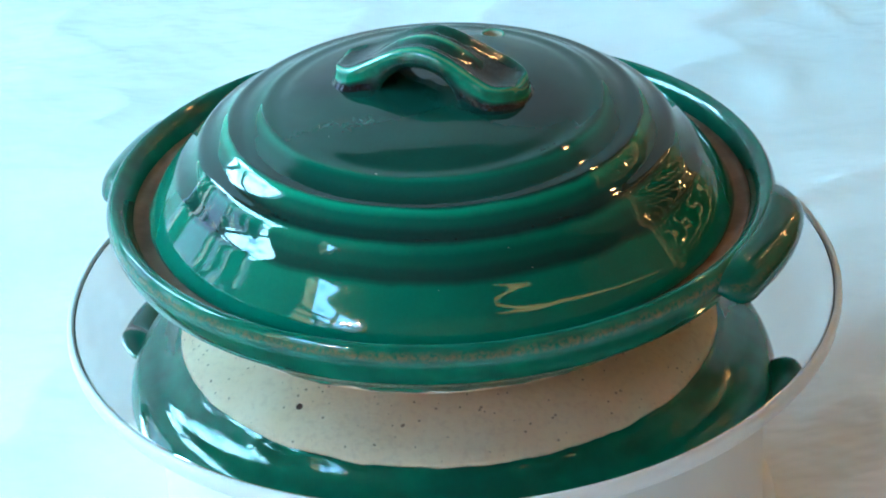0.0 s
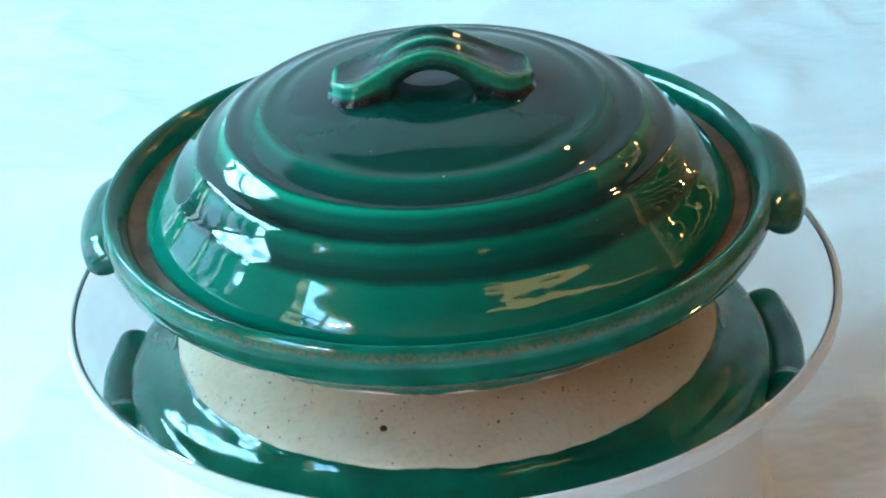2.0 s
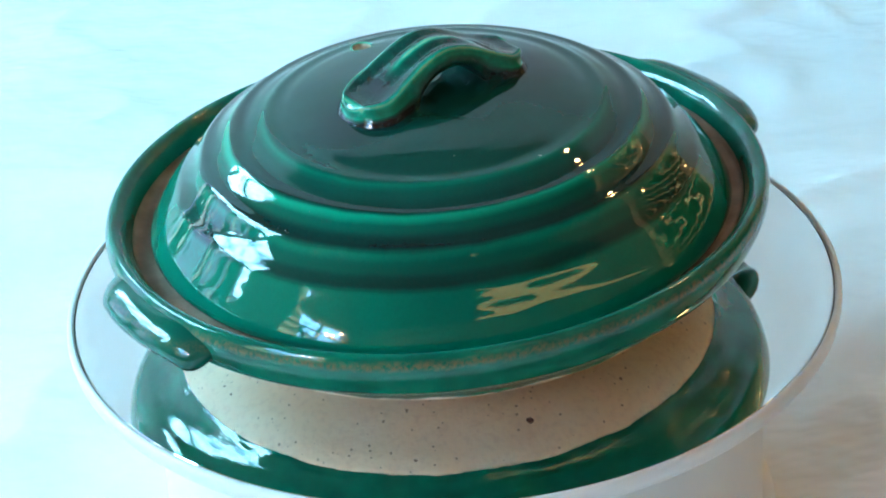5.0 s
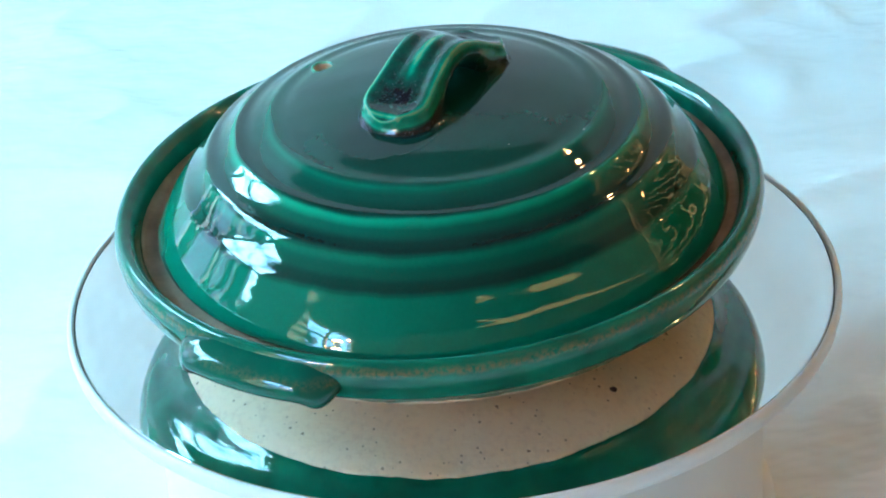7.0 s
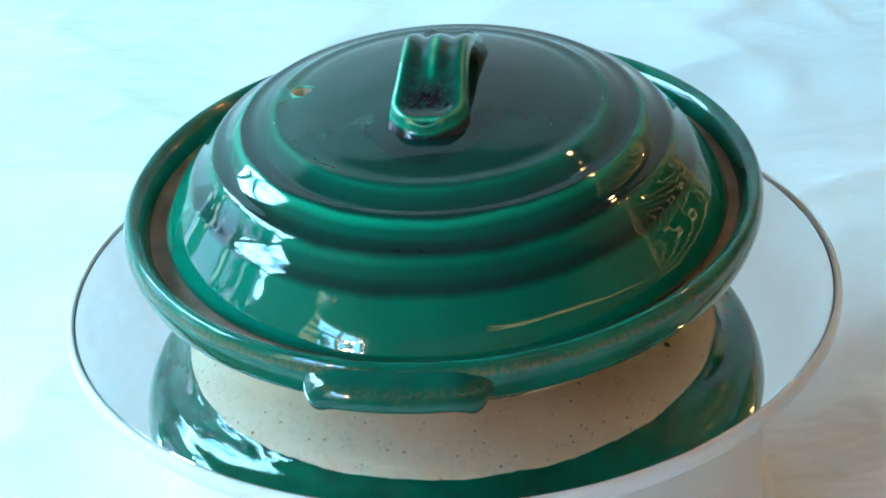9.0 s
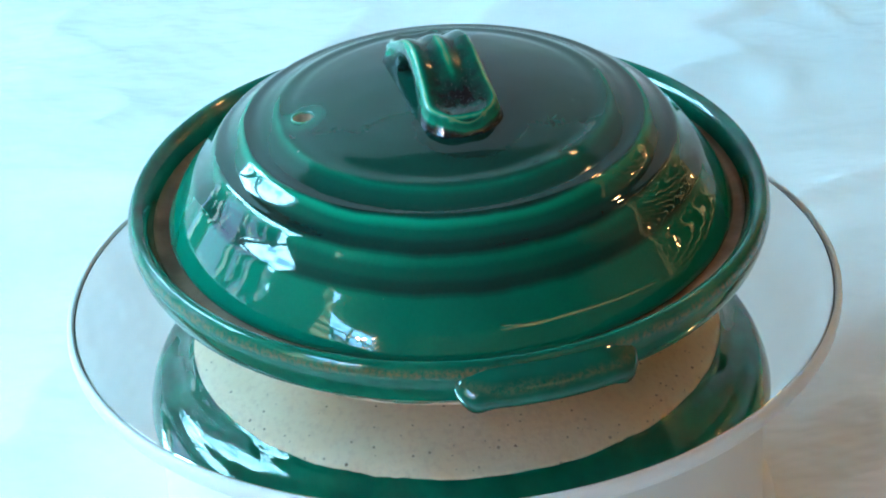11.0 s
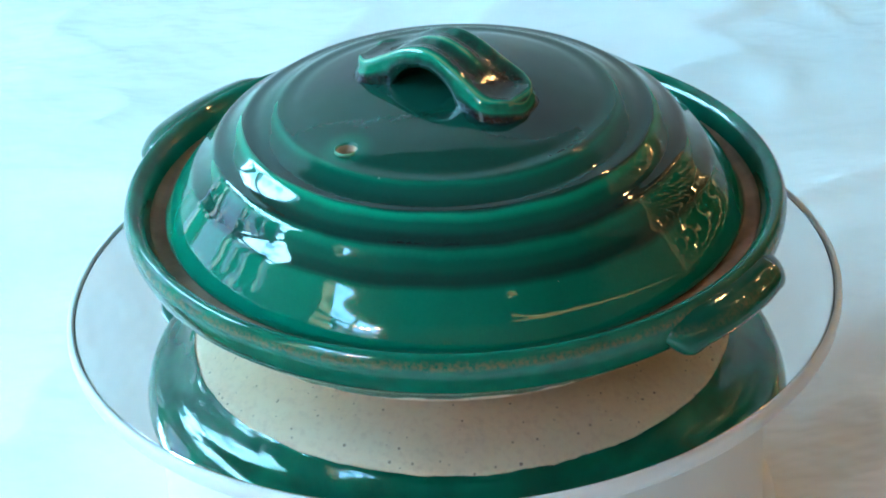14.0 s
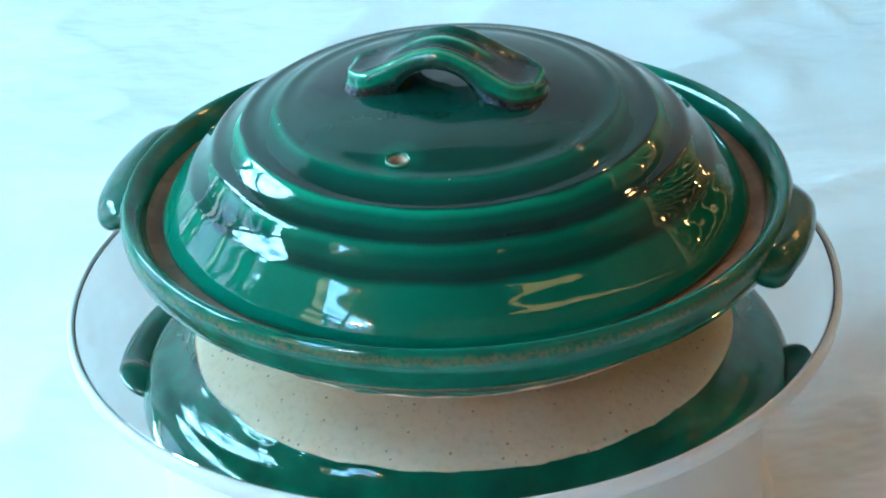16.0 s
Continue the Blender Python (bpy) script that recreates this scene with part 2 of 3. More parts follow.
def part(name, bm, mat, parent, label="", smooth=True):
    ob = new(name, finish(bm, name, mat, smooth))
    ob.parent = parent
    return tagged(ob, label)


def thing(name, label, category, kind="", group=""):
    return tagged(new(name), label, category, group, kind)


def add_box(bm, lo, hi, bevel=0.0):
    m = Matrix.LocRotScale([(a + b) / 2 for a, b in zip(lo, hi)], None, [b - a for a, b in zip(lo, hi)])
    r = bmesh.ops.create_cube(bm, size=1.0, matrix=m)
    if bevel:
        edges = {e for v in r["verts"] for e in v.link_edges}
        bmesh.ops.bevel(bm, geom=list(edges), offset=bevel, segments=2, affect="EDGES", profile=0.5)


def box(lo, hi, bevel=0.0):
    bm = bmesh.new()
    add_box(bm, lo, hi, bevel)
    return bm


def smooth_profile(points, steps=6):
    """A Catmull-Rom line through (r, z) points."""
    out = []
    for i in range(len(points) - 1):
        p0, p1, p2, p3 = (points[min(max(k, 0), len(points) - 1)] for k in (i - 1, i, i + 1, i + 2))
        for s in range(steps):
            t = s / steps
            out.append(tuple(0.5 * (2 * b + (c - a) * t + (2 * a - 5 * b + 4 * c - d) * t * t + (3 * b - a - 3 * c + d) * t ** 3)
                             for a, b, c, d in zip(p0, p1, p2, p3)))
    return out + [points[-1]]


def revolve(profile, n, oval=1.0, shape=None, closed=False):
    """A turned form. oval: how much longer it is along x. shape(r, z, angle) may shift a point."""
    bm = bmesh.new()
    rings = []
    for r, z in profile:
        if r < 1e-6:
            rings.append([bm.verts.new((0, 0, z))])
            continue
        ring = []
        for k in range(n):
            a = 2 * math.pi * k / n
            q, h = shape(r, z, a) if shape else (r, z)
            ring.append(bm.verts.new((q * math.cos(a) * oval, q * math.sin(a), h)))
        rings.append(ring)
    pairs = list(zip(rings, rings[1:])) + ([(rings[-1], rings[0])] if closed else [])
    for one, two in pairs:
        for k in range(n):
            j = (k + 1) % n
            if len(one) == 1 and len(two) == 1:
                continue
            if len(one) == 1:
                bm.faces.new((one[0], two[k], two[j]))
            elif len(two) == 1:
                bm.faces.new((one[k], one[j], two[0]))
            else:
                bm.faces.new((one[k], one[j], two[j], two[k]))
    return bm


# ---- the room ----
X0, X1, Y0, Y1, Z0, Z1 = -1.05, 1.95, -2.3, 2.1, -0.79, 1.65
TABLE = -0.09
WALL = 0.12


def slab(name, lo, hi, mat, label):
    ob = new(name, finish(box(lo, hi), name, mat, False))
    return tagged(ob, label, "wall" if "wall" in name else name, "", "structure")


slab("floor", (X0 - WALL, Y0 - WALL, Z0 - 0.1), (X1 + WALL, Y1 + WALL, Z0), mat_floor, "dark brown wooden floor under the table")
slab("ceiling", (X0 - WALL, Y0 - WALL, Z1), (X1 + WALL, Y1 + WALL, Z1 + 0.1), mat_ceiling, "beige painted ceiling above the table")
slab("wall_north", (X0 - WALL, Y1, Z0), (X1 + WALL, Y1 + WALL, Z1), mat_wall, "plain warm beige wall behind the white sheet")
slab("wall_south", (X0 - WALL, Y0 - WALL, Z0), (X1 + WALL, Y0, Z1), mat_wall, "plain warm beige wall of the room")
slab("wall_east", (X1, Y0, Z0), (X1 + WALL, Y1, Z1), mat_wall, "plain warm beige wall beside the lit tree")

# the west wall with two windows: (y from, y to, z from, z to)
WINDOWS = ((-0.16, 1.50, -0.10, 0.98), (-1.60, -0.57, 0.155, 0.95))


def west_wall():
    bm = bmesh.new()
    (a0, a1, b0, b1), (c0, c1, d0, d1) = WINDOWS
    xs = (X0 - WALL, X0)
    for y0, y1, z0, z1 in ((Y0, c0, Z0, Z1), (c1, a0, Z0, Z1), (a1, Y1, Z0, Z1), (c0, c1, Z0, d0), (c0, c1, d1, Z1), (a0, a1, Z0, b0), (a0, a1, b1, Z1)):
        add_box(bm, (xs[0], y0, z0), (xs[1], y1, z1))
    ob = new("wall_west", finish(bm, "wall_west", mat_wall, False))
    tagged(ob, "plain warm beige wall with two daylit windows", "wall", "", "structure")


west_wall()


def window(name, y0, y1, z0, z1, bars):
    w = thing(name, "white painted window with overcast daylight outside", "window", "structure")
    d, t = X0 - 0.08, 0.045
    bm = bmesh.new()
    for lo, hi in (((d, y0, z0), (d + 0.05, y0 + t, z1)), ((d, y1 - t, z0), (d + 0.05, y1, z1)),
                   ((d, y0 + t, z0), (d + 0.05, y1 - t, z0 + t)), ((d, y0 + t, z1 - t), (d + 0.05, y1 - t, z1))):
        add_box(bm, lo, hi, 0.004)
    part("window_frame", bm, mat_frame, w, "", False)
    for k in range(1, bars):
        y = y0 + (y1 - y0) * k / bars
        part("glazing_bar", box((d + 0.005, y - 0.014, z0 + t), (d + 0.045, y + 0.014, z1 - t), 0.003), mat_frame, w, "", False)
    zm = z0 + 0.62 * (z1 - z0)
    part("transom", box((d + 0.008, y0 + t, zm - 0.014), (d + 0.042, y1 - t, zm + 0.014), 0.003), mat_frame, w, "", False)
    part("window_sill", box((X0 - 0.03, y0 - 0.03, z0 - 0.03), (X0 + 0.09, y1 + 0.03, z0), 0.004), mat_frame, w, "", False)
    return w


window("window_1", *WINDOWS[0], 2)
window("window_2", *WINDOWS[1], 2)
for (y0, y1, z0, z1), view in zip(WINDOWS, (mat_outside, mat_outside_house)):
    bm = bmesh.new()
    vs = [bm.verts.new(v) for v in ((X0 - 0.30, y0 - 0.25, z0 - 0.2), (X0 - 0.30, y1 + 0.25, z0 - 0.2), (X0 - 0.30, y1 + 0.25, z1 + 0.25), (X0 - 0.30, y0 - 0.25, z1 + 0.25))]
    bm.faces.new(vs)
    tagged(new("backdrop", finish(bm, "backdrop", view, False)), "bright overcast sky and bushes outside the window", "backdrop", "", "structure")


# ---- the table and its white sheet ----
def table():
    t = thing("table", "pale wooden table wholly covered by a white sheet", "table")
    z = TABLE - 0.006
    part("tabletop", box((-0.75, -0.64, z - 0.03), (0.75, 0.82, z), 0.004), mat_wood, t, "", False)
    for x in (-0.69, 0.69):
        for y in (-0.58, 0.76):
            part("leg", box((x - 0.03, y - 0.03, Z0), (x + 0.03, y + 0.03, z - 0.03), 0.004), mat_wood, t, "", False)


table()

SWEEP_Y, SWEEP_R, SWEEP_TOP = 0.44, 0.18, 0.93


def white_sheet():
    """Lies on the table, curves up behind and hangs as a backdrop."""
    bm = bmesh.new()
    line, front = [], 43
    for k in range(-front, 165):
        y = -0.40 + (SWEEP_Y + 0.40) * k / 165
        line.append((y, TABLE, 0, 1))
    for k in range(24):
        a = math.pi / 2 * k / 24
        line.append((SWEEP_Y + SWEEP_R * math.sin(a), TABLE + SWEEP_R * (1 - math.cos(a)), -math.sin(a), math.cos(a)))
    for k in range(41):
        line.append((SWEEP_Y + SWEEP_R, TABLE + SWEEP_R + (SWEEP_TOP - TABLE - SWEEP_R) * k / 40, -1, 0))
    n = 440
    rows = []
    for i, (y, z, ny, nz) in enumerate(line, -front):
        row = []
        for k in range(n + 1):
            x = -0.72 + 1.44 * k / n
            s = i * 0.0051 if i < 165 else 0.84 + (i - 165) * 0.014
            wave = 0.0058 * noise.noise((x * 5 + s * 1.2, s * 11 - x * 2.6, 0.3)) + 0.0030 * noise.noise((x * 13, s * 22 - x * 6, 4.0))
            wave += 0.0024 * (1 - min(1.0, abs(noise.noise((x * 11 + 1.7, s * 17 - x * 7, 2.2))) * 2.2)) ** 3 + 0.0012 * (1 - min(1.0, abs(noise.noise((x * 19 + s * 14, s * 13 + 5.1, 8.2))) * 2.4)) ** 3
            clear = min(1.0, max(0.0, (math.hypot(x, y) - 0.105) / 0.05)) if nz == 1 else 1.0
            w = max(0.0, wave + 0.0052) * clear * (1.0 if nz == 1 else 0.6)
            along = (x - 0.1776) * 0.27 - (y - 0.357) * 0.963
            fold = (x - 0.1776) * 0.963 + (y - 0.357) * 0.27 - 0.002 * math.sin(along * 90)
            if nz == 1 and abs(along) < 0.032:
                w += 0.0022 * math.exp(-(fold / 0.0032) ** 2) * (1 - (along / 0.032) ** 2)
            w -= 0.0020 * math.exp(-((x + 0.0796) ** 2 + (y - 0.3973) ** 2) / 0.00004)
            w += 0.0016 * math.exp(-((x + 0.0832) ** 2 + (y - 0.3827) ** 2) / 0.00003)
            row.append(bm.verts.new((x, y + ny * w, z + nz * w)))
        rows.append(row)
    for one, two in zip(rows, rows[1:]):
        for k in range(n):
            bm.faces.new((one[k], one[k + 1], two[k + 1], two[k]))
    ob = new("white_sheet", finish(bm, "white_sheet", mat_sheet))
    ob.modifiers.new("thickness", "SOLIDIFY").thickness = -0.0008
    tagged(ob, "softly creased white cotton sheet swept up behind as a backdrop", "cloth")


white_sheet()

# ---- the turntable ----
RIM_R = 0.1252
turntable = thing("turntable", "round white plastic display turntable with a mirror top", "turntable")
part("base", revolve(smooth_profile(((0, TABLE + 0.0005), (0.099, TABLE + 0.0005), (0.1015, TABLE + 0.002), (0.102, TABLE + 0.006), (0.1018, -0.014), (0.1000, -0.0085), (0.0, -0.0085)), 4), 128), mat_white, turntable, "white plastic drum")
platter = part("platter", revolve([(0, -0.0076), (0.118, -0.0076), (0.1225, -0.0074), (0.1262, -0.0064), (0.1277, -0.0045), (0.1281, -0.0025), (0.1279, -0.0006),
                                   (0.1274, 0.0002), (0.1266, 0.0005), (0.1259, 0.0002), (0.1257, -0.0010), (0.1256, -0.0025), (0, -0.0025)], 160), mat_white, turntable)
part("gap", revolve([(0.1253, -0.0024), (0.1253, -0.0006), (0.1256, -0.0006), (0.1256, -0.0024)], 160, closed=True), mat_gap, platter, "dark seam round the mirror")
part("mirror", revolve([(0, -0.0024), (0.1250, -0.0024), (0.1253, -0.0006), (0.1250, -0.0003), (0, -0.0003)], 160), mat_mirror, platter, "round mirror plate", False)

# ---- the casserole ----
casserole = thing("casserole_dish", "green glazed stoneware casserole with ringed lid, on the mirror turntable", "casserole")
LUGS = ((0.0, (radians(-15.3), radians(15.4))), (math.pi, (radians(-16.5), radians(18.0))))


def build_bowl():
    foot = smooth_profile(((0.0, 0.0030), (0.048, 0.0030), (0.0505, 0.0), (0.0540, 0.0), (0.0600, 0.0014), (0.0690, 0.0045), (0.0755, 0.0069), (0.0820, 0.0097), (0.0855, 0.0121), (0.0872, 0.0139), (0.0885, 0.0180)), 4)
    bowl = part("bowl", revolve(foot, 160, 1.03), mat_clay, casserole, "bare cream stoneware with iron specks")
    bowl.location = (*BOWL_OFF, 0)

    def ragged(r, z, a):
        if z < 0.0150:
            z += 0.0007 * noise.noise((math.cos(a) * 9, math.sin(a) * 9, 1.7)) + 0.0004 * noise.noise((math.cos(a) * 34, math.sin(a) * 34, 5.0))
        r *= 1 + 0.002 * noise.noise((math.cos(a) * 1.6, math.sin(a) * 1.6, z * 40))
        return r, z

    rim = smooth_profile(((0.0873, 0.0136), (0.0884, 0.0147), (0.0910, 0.0180), (0.0942, 0.0207), (0.0974, 0.0226), (0.1001, 0.0249), (0.1022, 0.0290), (0.1034, 0.0340),
                          (0.1029, 0.0372), (0.1016, 0.0392), (0.1000, 0.0391), (0.0982, 0.0377), (0.0967, 0.0354), (0.0955, 0.0325)), 5)

    def shaped(r, z, a):
        q, h = ragged(r, z, a)
        return q * (1 + (BOWL_OVAL - 1.03) * min(1, max(0, (z - 0.0136) / 0.012)) * math.cos(a) ** 2), h

    ring = part("rim", revolve(rim, 240, 1.03, shaped), mat_rim, bowl, "glossy green glazed rim breaking brown")
    part("ledge", revolve(smooth_profile(((0.0954, 0.0325), (0.0948, 0.0312), (0.0930, 0.0307), (0.0855, 0.0303), (0.0840, 0.0270), (0.080, 0.018), (0.06, 0.011), (0, 0.0105)), 4), 160, BOWL_OVAL), mat_ledge, bowl, "unglazed reddish brown ledge")
    for (a0, ends), (out, up) in zip(LUGS, ((-0.0012, -0.0006), (0.0010, 0.0008))):
        part("lug", lug(a0, *ends, out, up), mat_lug, bowl)


def lug(a0, first, last, out=0.0, up=0.0):
    """A strip of clay pressed on the rim, with drooping ears at both ends."""
    bm = bmesh.new()
    n, m = 56, 20
    rings = []
    for i in range(n + 1):
        s = math.sin(math.pi / 2 * (-1 + 2 * i / n))
        a = a0 + (last if s > 0 else -first) * s
        fall = max(0.0, 1 - abs(s) ** 7)
        ear = math.exp(-((abs(s) - 0.80) / 0.14) ** 2)
        size = max(0.04, math.sqrt(fall)) * (0.97 + 0.03 * ear)
        rc = 0.1030 * (1 + (BOWL_OVAL - 1) * math.cos(a) ** 2) + 0.0004 + out + 0.0008 * (1 - s * s) - 0.0025 * abs(s) ** 8
        zc = 0.0328 + up - 0.0016 * ear
        ring = []
        for k in range(m):
            b = 2 * math.pi * k / m
            cr, cz = math.cos(b), math.sin(b)
            rr = 0.0080 * size * cr * (1.0 if cr > 0 else 0.72)
            zz = (0.0055 + 0.0008 * ear) * size * cz - 0.0023 * cr * size
            ring.append(bm.verts.new(((rc + rr) * math.cos(a), (rc + rr) * math.sin(a), zc + zz)))
        rings.append(ring)
    for one, two in zip(rings, rings[1:]):
        for k in range(m):
            j = (k + 1) % m
            bm.faces.new((one[k], one[j], two[j], two[k]))
    bm.faces.new(rings[0])
    bm.faces.new(rings[-1])
    return bm


LID_LINE = ((0.0, 0.0762), (0.020, 0.0752), (0.035, 0.0731), (0.045, 0.0709), (0.0531, 0.0686), (0.0645, 0.0640), (0.0738, 0.0572), (0.0815, 0.0480), (0.0876, 0.0395), (0.0905, 0.0338))
LID_OFF = (BOWL_OFF[0] - 0.0005, BOWL_OFF[1] + 0.0008)


def lid_height(r):
    """The dome without its rings."""
    for (r0, z0), (r1, z1) in zip(LID_SMOOTH, LID_SMOOTH[1:]):
        if r0 <= r <= r1:
            return z0 + (z1 - z0) * (r - r0) / (r1 - r0)
    return LID_SMOOTH[-1][1]


LID_SMOOTH = smooth_profile(LID_LINE, 8)


def ringed(r):
    z = lid_height(r)
    for ri, h in zip(RINGS, (0.00042, 0.00056, 0.00064, 0.00044)):
        z += h * math.exp(-((r - ri) / 0.0018) ** 2) - 0.7 * h * math.exp(-((r - ri + 0.0042) / 0.0024) ** 2)
    return z


def build_lid():
    outer = [(0.0, LID_LINE[0][1])] + [(0.0905 * k / 150, ringed(0.0905 * k / 150)) for k in range(1, 151)]
    edge = [(0.0912, 0.0325), (0.0908, 0.0314), (0.0890, 0.0309), (0.0868, 0.0318)]
    inner = [(r, lid_height(r) - 0.0055) for r in (0.085, 0.078, 0.07, 0.06, 0.045, 0.025)] + [(0.0, 0.0705)]

    def shape(r, z, a):
        o = (LID_OVAL - 1.0) * (r / 0.09) ** 2 * math.cos(a) ** 2
        return r * (1 + o) * (1 + 0.0010 * noise.noise((math.cos(a) * 1.5, math.sin(a) * 1.5, 9.0))), z + 0.00009 * min(1.0, r / 0.03) * noise.noise((math.cos(a) * 2, math.sin(a) * 2, r * 60))

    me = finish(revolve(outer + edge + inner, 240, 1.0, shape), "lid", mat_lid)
    lid = new("lid", me)
    hx, hy = HOLE_R * math.cos(HOLE_AT), HOLE_R * math.sin(HOLE_AT)
    hole = bmesh.new()
    bmesh.ops.create_cone(hole, cap_ends=True, segments=32, radius1=0.0033, radius2=0.0033, depth=0.03, matrix=pose(hx, hy, 0.07))
    cutter = new("cutter", finish(hole, "cutter", mat_lid))
    cut = lid.modifiers.new("cut", "BOOLEAN")
    cut.object, cut.operation, cut.solver = cutter, "DIFFERENCE", "EXACT"
    bpy.context.view_layer.update()
    done = bpy.data.meshes.new_from_object(lid.evaluated_get(bpy.context.evaluated_depsgraph_get()))
    lid.modifiers.clear()
    lid.data = done
    bpy.data.objects.remove(cutter)
    lid.parent = casserole
    lid.location = (*LID_OFF, 0)
    tagged(lid, "domed lid with throwing rings and dark green glaze")
    top = ringed(HOLE_R)
    vent = part("vent_hole", revolve([(0.0034, top - 0.0003), (0.0031, top - 0.0006), (0.0028, top - 0.0016), (0.0026, top - 0.0055), (0.0034, top - 0.0055)], 32, closed=True), mat_hole, lid, "bare brown clay lining")
    vent.location = (hx, hy, 0)
    lipring = part("glaze_lip", revolve([(0.0040, top - 0.0007), (0.0039, top + 0.00005), (0.0036, top + 0.00025), (0.0033, top - 0.0001), (0.0033, top - 0.0008)], 32, closed=True), mat_glaze_edge, lid, "pale worn glaze round the hole")
    lipring.location = (hx, hy, 0)
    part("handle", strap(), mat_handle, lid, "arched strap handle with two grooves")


def strap():
    """A flat strap that arches between two rounded feet; two grooves run along its back. The layer thin says where the
    glaze breaks thin; it is low, so darker, on the lower sides and underside.
    """
    bm = bmesh.new()
    thin = bm.verts.layers.float.new("thin")
    n, half = 96, 0.0323
    tops = [-0.97, -0.90, -0.80, -0.68, -0.56, -0.44, -0.32, -0.22, -0.13, -0.06, 0.0, 0.06, 0.13, 0.22, 0.32, 0.44, 0.56, 0.68, 0.80, 0.90, 0.97]
    rings = []
    for i in range(n + 1):
        s = -1 + 2 * i / n
        x = half * math.sin(s * math.pi / 2)
        ax = abs(x)
        arch = 0.0088 * (0.5 + 0.5 * math.cos(math.pi * min(1.0, ax / 0.027))) ** 0.85
        ground = lid_height(ax)
        top = ground + 0.0062 + arch
        end = math.sqrt(max(0.0, 1 - max(0.0, (ax - (half - 0.0115)) / 0.0115) ** 2))
        width = (0.0104 + 0.0018 * min(1, (ax / 0.024) ** 2)) * max(0.03, end)
        gap = 0.0082 * (1 - abs(x / 0.0138) ** 2.4)
        low = ground - 0.002 + max(0.0, gap) + 0.002 * min(1.0, max(0.0, gap) / 0.002)
        low = min(low, top - 0.0058)
        foot = min(1.0, max(0.0, (ax - 0.010) / 0.010))
        top -= 0.0019 * max(0.0, (ax - (half - 0.0028)) / 0.0028) ** 2
        ring = []

        def put(y, z, t, out=0.0):
            v = bm.verts.new((x * (1 + out * foot), y, z))
            v[thin] = t
            ring.append(v)

        for u in tops:
            ridge = math.exp(-(u / 0.10) ** 2) * (1 - foot)
            groove = math.exp(-((abs(u) - 0.42) / 0.20) ** 2) * (1 - foot)
            dish = max(0.0, 1 - (u / 0.8) ** 4) * foot * end
            rnd = max(0.0, (abs(u) - 0.80) / 0.17)
            z = top - 0.0013 * groove - 0.0011 * dish - 0.0013 * rnd * rnd
            t = 0.20 + 0.62 * ridge - 0.06 * groove + 0.64 * math.exp(-((abs(u) - 0.90) / 0.07) ** 2)
            t = t * (1 - foot * dish) + 0.02 * foot * dish
            lip = max(0.0, 1 - abs(end - 0.46) / 0.22)
            t = max(t, 0.80 * lip)
            put(u * width, z, t)
        # low value for the lower sides and underside, darkest at the feet
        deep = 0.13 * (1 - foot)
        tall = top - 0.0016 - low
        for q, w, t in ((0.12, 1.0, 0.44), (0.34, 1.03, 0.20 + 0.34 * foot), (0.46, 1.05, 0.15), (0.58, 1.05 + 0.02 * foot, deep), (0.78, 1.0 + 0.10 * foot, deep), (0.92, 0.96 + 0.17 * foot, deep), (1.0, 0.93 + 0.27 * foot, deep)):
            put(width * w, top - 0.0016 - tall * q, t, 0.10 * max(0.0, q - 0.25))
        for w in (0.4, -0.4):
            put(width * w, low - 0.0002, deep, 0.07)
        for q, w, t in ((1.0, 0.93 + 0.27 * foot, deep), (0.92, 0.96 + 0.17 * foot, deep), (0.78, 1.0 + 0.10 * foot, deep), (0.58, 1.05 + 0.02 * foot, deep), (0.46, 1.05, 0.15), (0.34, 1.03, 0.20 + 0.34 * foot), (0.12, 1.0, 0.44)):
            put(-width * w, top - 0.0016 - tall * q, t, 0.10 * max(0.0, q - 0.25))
        rings.append(ring)
    m = len(rings[0])
    for one, two in zip(rings, rings[1:]):
        for k in range(m):
            j = (k + 1) % m
            bm.faces.new((one[k], one[j], two[j], two[k]))
    for ring in (rings[0], rings[-1]):
        for v in ring:
            v.co.y = 0.0
        bmesh.ops.remove_doubles(bm, verts=ring, dist=0.0001)
    return bm


build_bowl()
build_lid()


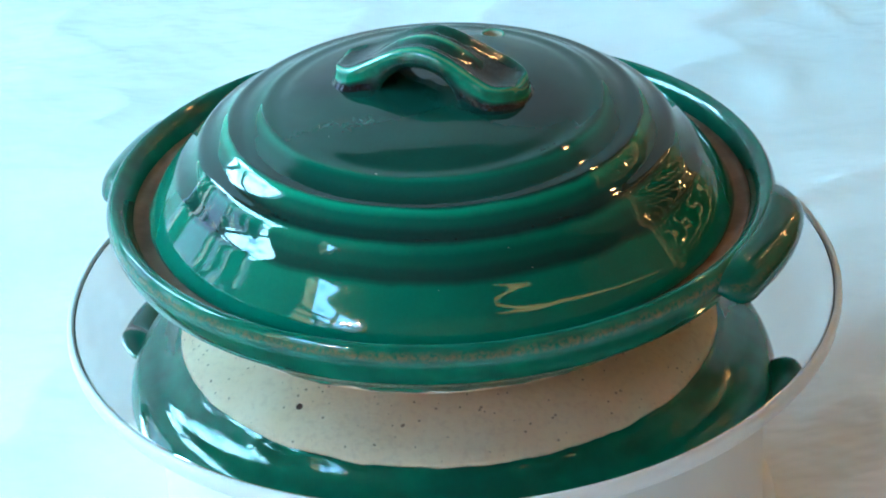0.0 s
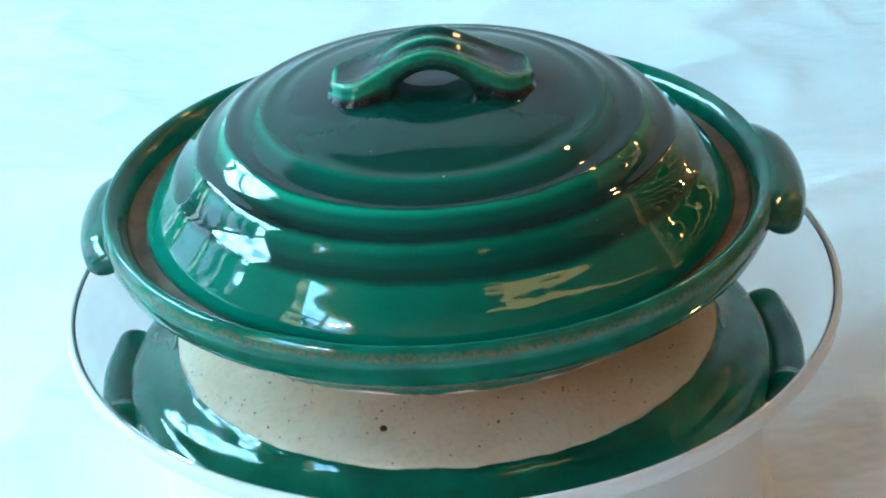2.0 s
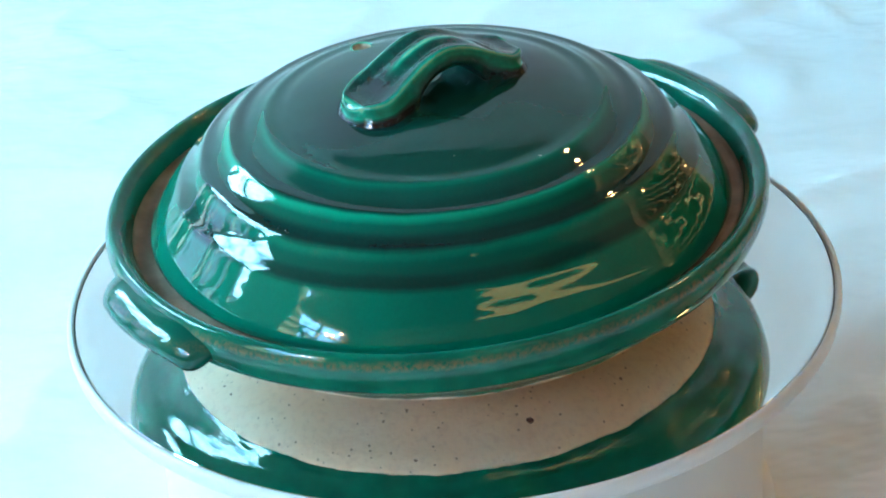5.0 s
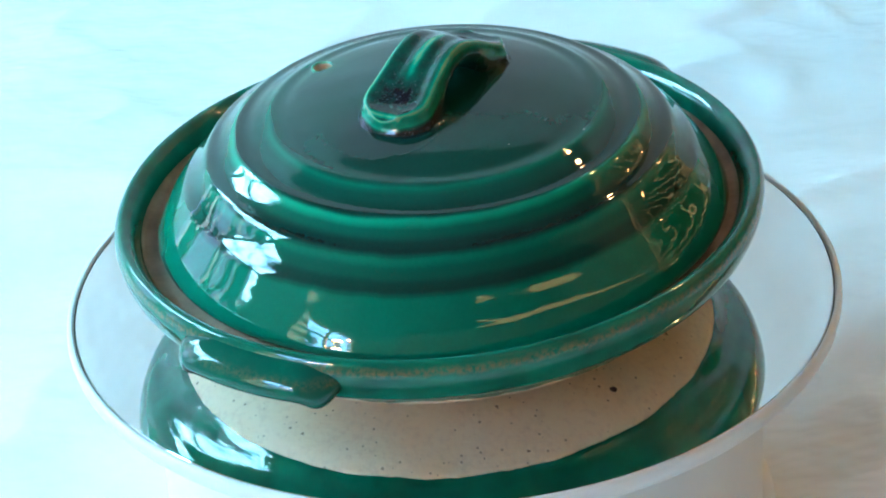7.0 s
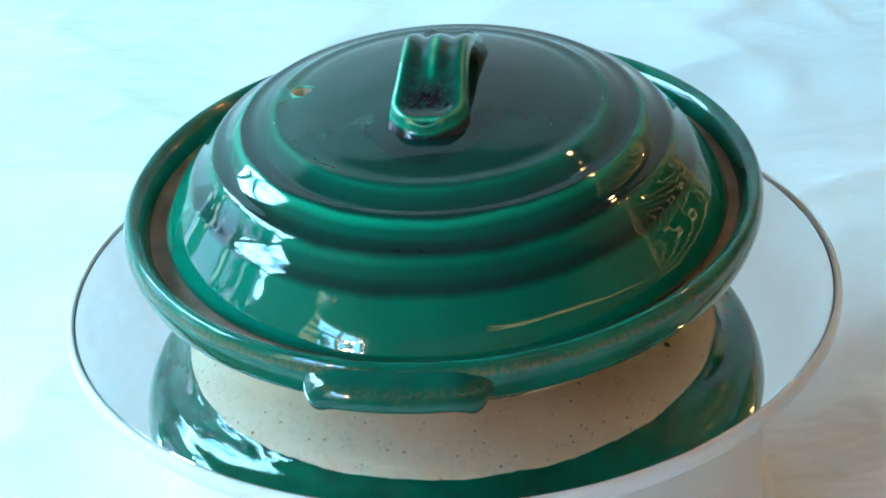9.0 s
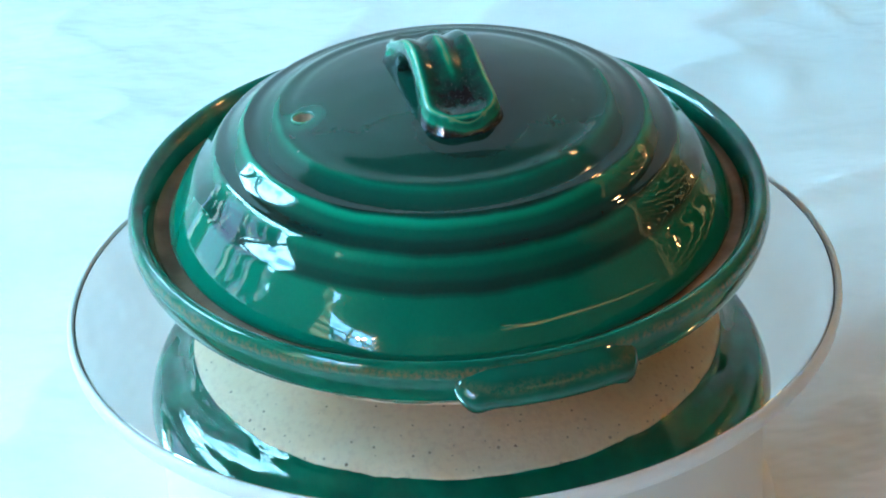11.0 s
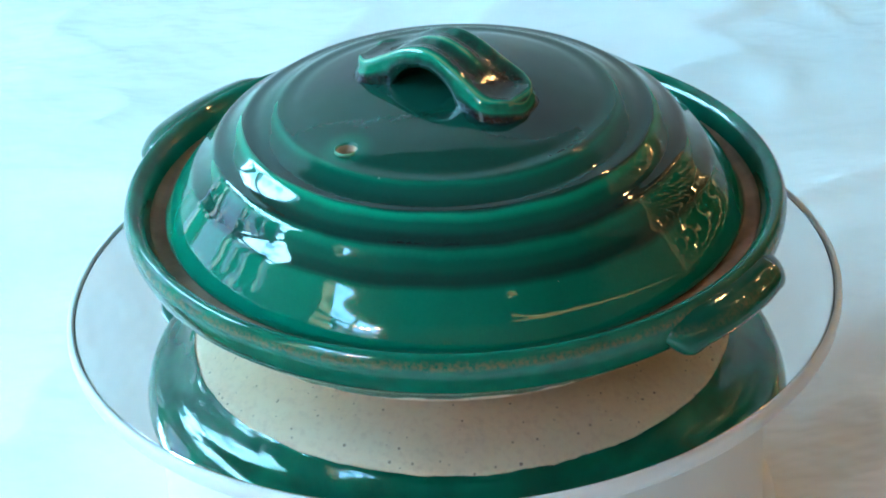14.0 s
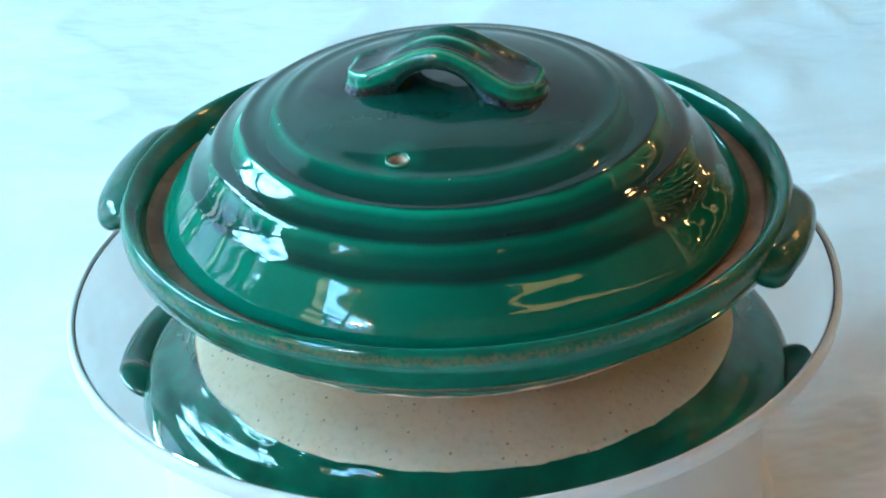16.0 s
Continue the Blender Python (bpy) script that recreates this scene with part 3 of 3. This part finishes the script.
# ---- the lit tree, the spotlights and the made-up warm swag, seen in the glaze ----
def christmas_tree():
    t = thing("christmas_tree", "dark green fir tree with gold light strings and warm fairy bulbs", "tree")
    t.location = (1.18, 0.42, Z0)
    rnd = random.Random(5)
    tall = 2.15
    part("trunk", revolve([(0, 0), (0.04, 0), (0.03, 0.8), (0.006, tall), (0, tall)], 12), mat_bark, t)
    bm = bmesh.new()
    for k in range(420):
        h = 0.25 + (tall - 0.3) * (k / 420)
        reach = 0.58 * (1 - (h - 0.25) / (tall - 0.22)) + 0.04
        a = k * 2.39996
        d = Vector((math.cos(a), math.sin(a), -0.25 + 0.2 * rnd.random())).normalized()
        side = Vector((-math.sin(a), math.cos(a), 0))
        for q in range(12):
            u = (q + rnd.random()) / 12 * reach
            base = Vector((0, 0, h)) + d * u
            for sgn in (-1, 1):
                tip = base + side * sgn * 0.09 * (1.1 - u / (reach + 0.02)) + d * 0.06 + Vector((0, 0, 0.03 * (rnd.random() - 0.5)))
                w = Vector((0, 0, 0.026))
                vs = [bm.verts.new(v) for v in (base - w, tip, base + w)]
                bm.faces.new(vs)
    part("branches", bm, mat_needles, t, "dense dark green needles", False)
    for loop in range(22):
        bm = bmesh.new()
        prev, start = None, 0.76 + 0.052 * loop
        for k in range(131):
            a = radians(95 + 360 * k / 130)
            u = k / 63 if k < 64 else (130 - k) / 67
            h = start + 0.26 * u - 0.05 * math.sin(math.pi * u) + 0.008 * math.sin(k * 1.9 + 2 * loop) + 0.012 * noise.noise((k * 0.35, loop * 3.0, 0.0))
            reach = 0.58 * (1 - (h - 0.25) / (tall - 0.22)) + 0.105
            p0 = Vector((reach * math.cos(a), reach * math.sin(a), h))
            out = Vector((math.cos(a), math.sin(a), 0)) * 0.0022
            up = Vector((0, 0, 0.0024))
            ring = [bm.verts.new(p0 + v) for v in (out, up, -out, -up)]
            if prev:
                for q in range(4):
                    bm.faces.new((prev[q], prev[(q + 1) % 4], ring[(q + 1) % 4], ring[q]))
            prev = ring
        part("light_string", bm, mat_string, t, "thin glowing gold light string")
    first = None
    for k in range(11):
        h = 0.85 + 0.80 * rnd.random()
        reach = 0.58 * (1 - (h - 0.25) / (tall - 0.22)) + 0.10
        a = radians(100 + 170 * rnd.random())
        if first is None:
            bm = bmesh.new()
            bmesh.ops.create_icosphere(bm, subdivisions=2, radius=0.0065)
            first = part("fairy_light", bm, mat_fairy, t, "small warm glowing bulb")
            ob = first
        else:
            ob = new("fairy_light", first.data)
            ob.parent = t
            tagged(ob, "small warm glowing bulb")
        ob.location = (reach * math.cos(a), reach * math.sin(a), h)


christmas_tree()


def spotlight(x, y):
    s = thing("ceiling_spotlight", "small ceiling spotlight with a warm bulb", "lamp", "", "ceiling spotlights")
    s.location = (x, y, Z1)
    part("housing", revolve([(0, 0), (0.035, 0), (0.035, -0.012), (0.045, -0.05), (0.04, -0.05), (0.03, -0.016), (0, -0.016)], 24), mat_white, s)
    bm = bmesh.new()
    bmesh.ops.create_uvsphere(bm, u_segments=20, v_segments=12, radius=0.028, matrix=pose(0, 0, -0.042))
    part("bulb", bm, mat_bulb, s, "glowing warm bulb")


for x, y in ((0.72, 1.28), (0.80, 1.14), (1.08, 0.86)):
    spotlight(x, y)

def warm_streak():
    """A made-up glowing swag of yellow strands hung from the ceiling, for an unknown warm streak in the glaze."""
    f = thing("warm_streak_stand_in", "made-up glowing yellow swag for an unknown warm streak in the glaze", "lamp")
    line = smooth_profile(((0.38, -1.39, 1.10), (0.72, -1.25, 1.00), (1.06, -0.99, 0.93), (1.31, -0.61, 0.71), (1.44, -0.18, 0.44)), 10)
    last = len(line) - 1
    for strand, (lift, thick, start, stop) in enumerate(((0.075, 0.030, 1, 24), (0.0, 0.060, 6, last), (-0.075, 0.030, 0, 24), (0.0, 0.014, 16, last))):
        bm = bmesh.new()
        prev = None
        for k in range(start, stop + 1):
            u = (k - start) / (stop - start)
            c = Vector(line[k]) + Vector((0, 0, lift * (1 - k / last) ** 3 + 0.006 * math.sin(k * 0.7 + 2 * strand)))
            r = thick * (math.sin(math.pi * (0.08 + 0.84 * u)) ** 0.6) * (1 - 0.85 * k / last) * (1 + 0.35 * noise.noise((k * 0.5, strand, 2.0)))
            ring = [bm.verts.new(c + Vector((0.4 * r * math.cos(b), 0.4 * r * math.cos(b), r * math.sin(b)))) for b in (q * math.pi / 4 for q in range(8))]
            if prev:
                for q in range(8):
                    bm.faces.new((prev[q], prev[(q + 1) % 8], ring[(q + 1) % 8], ring[q]))
            prev = ring
        part("strand", bm, mat_streak, f, "made-up glowing yellow strand")
    for k in (3, 14, 27):
        x, y, z = line[k]
        part("cord", box((x - 0.002, y - 0.002, z), (x + 0.002, y + 0.002, Z1)), mat_gap, f, "made-up thin dark cord", False)


warm_streak()


def candle_lamp(y):
    c = thing("candle_lamp", "small lamp with three warm bulbs on the window sill", "lamp")
    c.location = (X0 + 0.045, y, WINDOWS[1][2])
    part("foot", revolve([(0, 0), (0.04, 0), (0.038, 0.012), (0.008, 0.02), (0.006, 0.16), (0, 0.16)], 20), mat_wood, c)
    for k, (dy, h) in enumerate(((-0.15, 0.62), (0.0, 0.50), (0.09, 0.46))):
        bm = bmesh.new()
        bmesh.ops.create_icosphere(bm, subdivisions=2, radius=0.020, matrix=pose(0, dy, h))
        part("bulb", bm, mat_bulb, c, "glowing warm bulb")
        part("arm", box((-0.004, min(0, dy) - 0.004, 0.15), (0.004, max(0, dy) + 0.004, 0.158)), mat_wood, c, "", False)
        part("candle", revolve([(0, 0.15), (0.006, 0.15), (0.006, h - 0.016), (0, h - 0.016)], 10), mat_frame, c).location = (0, dy, 0)


candle_lamp(-1.22)


# ---- the turning ----
def motions():
    turn = [(k * 0.5, pose(0, 0, 0, 0, 0, ANGLE + SPIN * (k * 0.5 - 8.0))) for k in range(33)]
    walk(casserole, turn)
    walk(platter, turn)


motions()
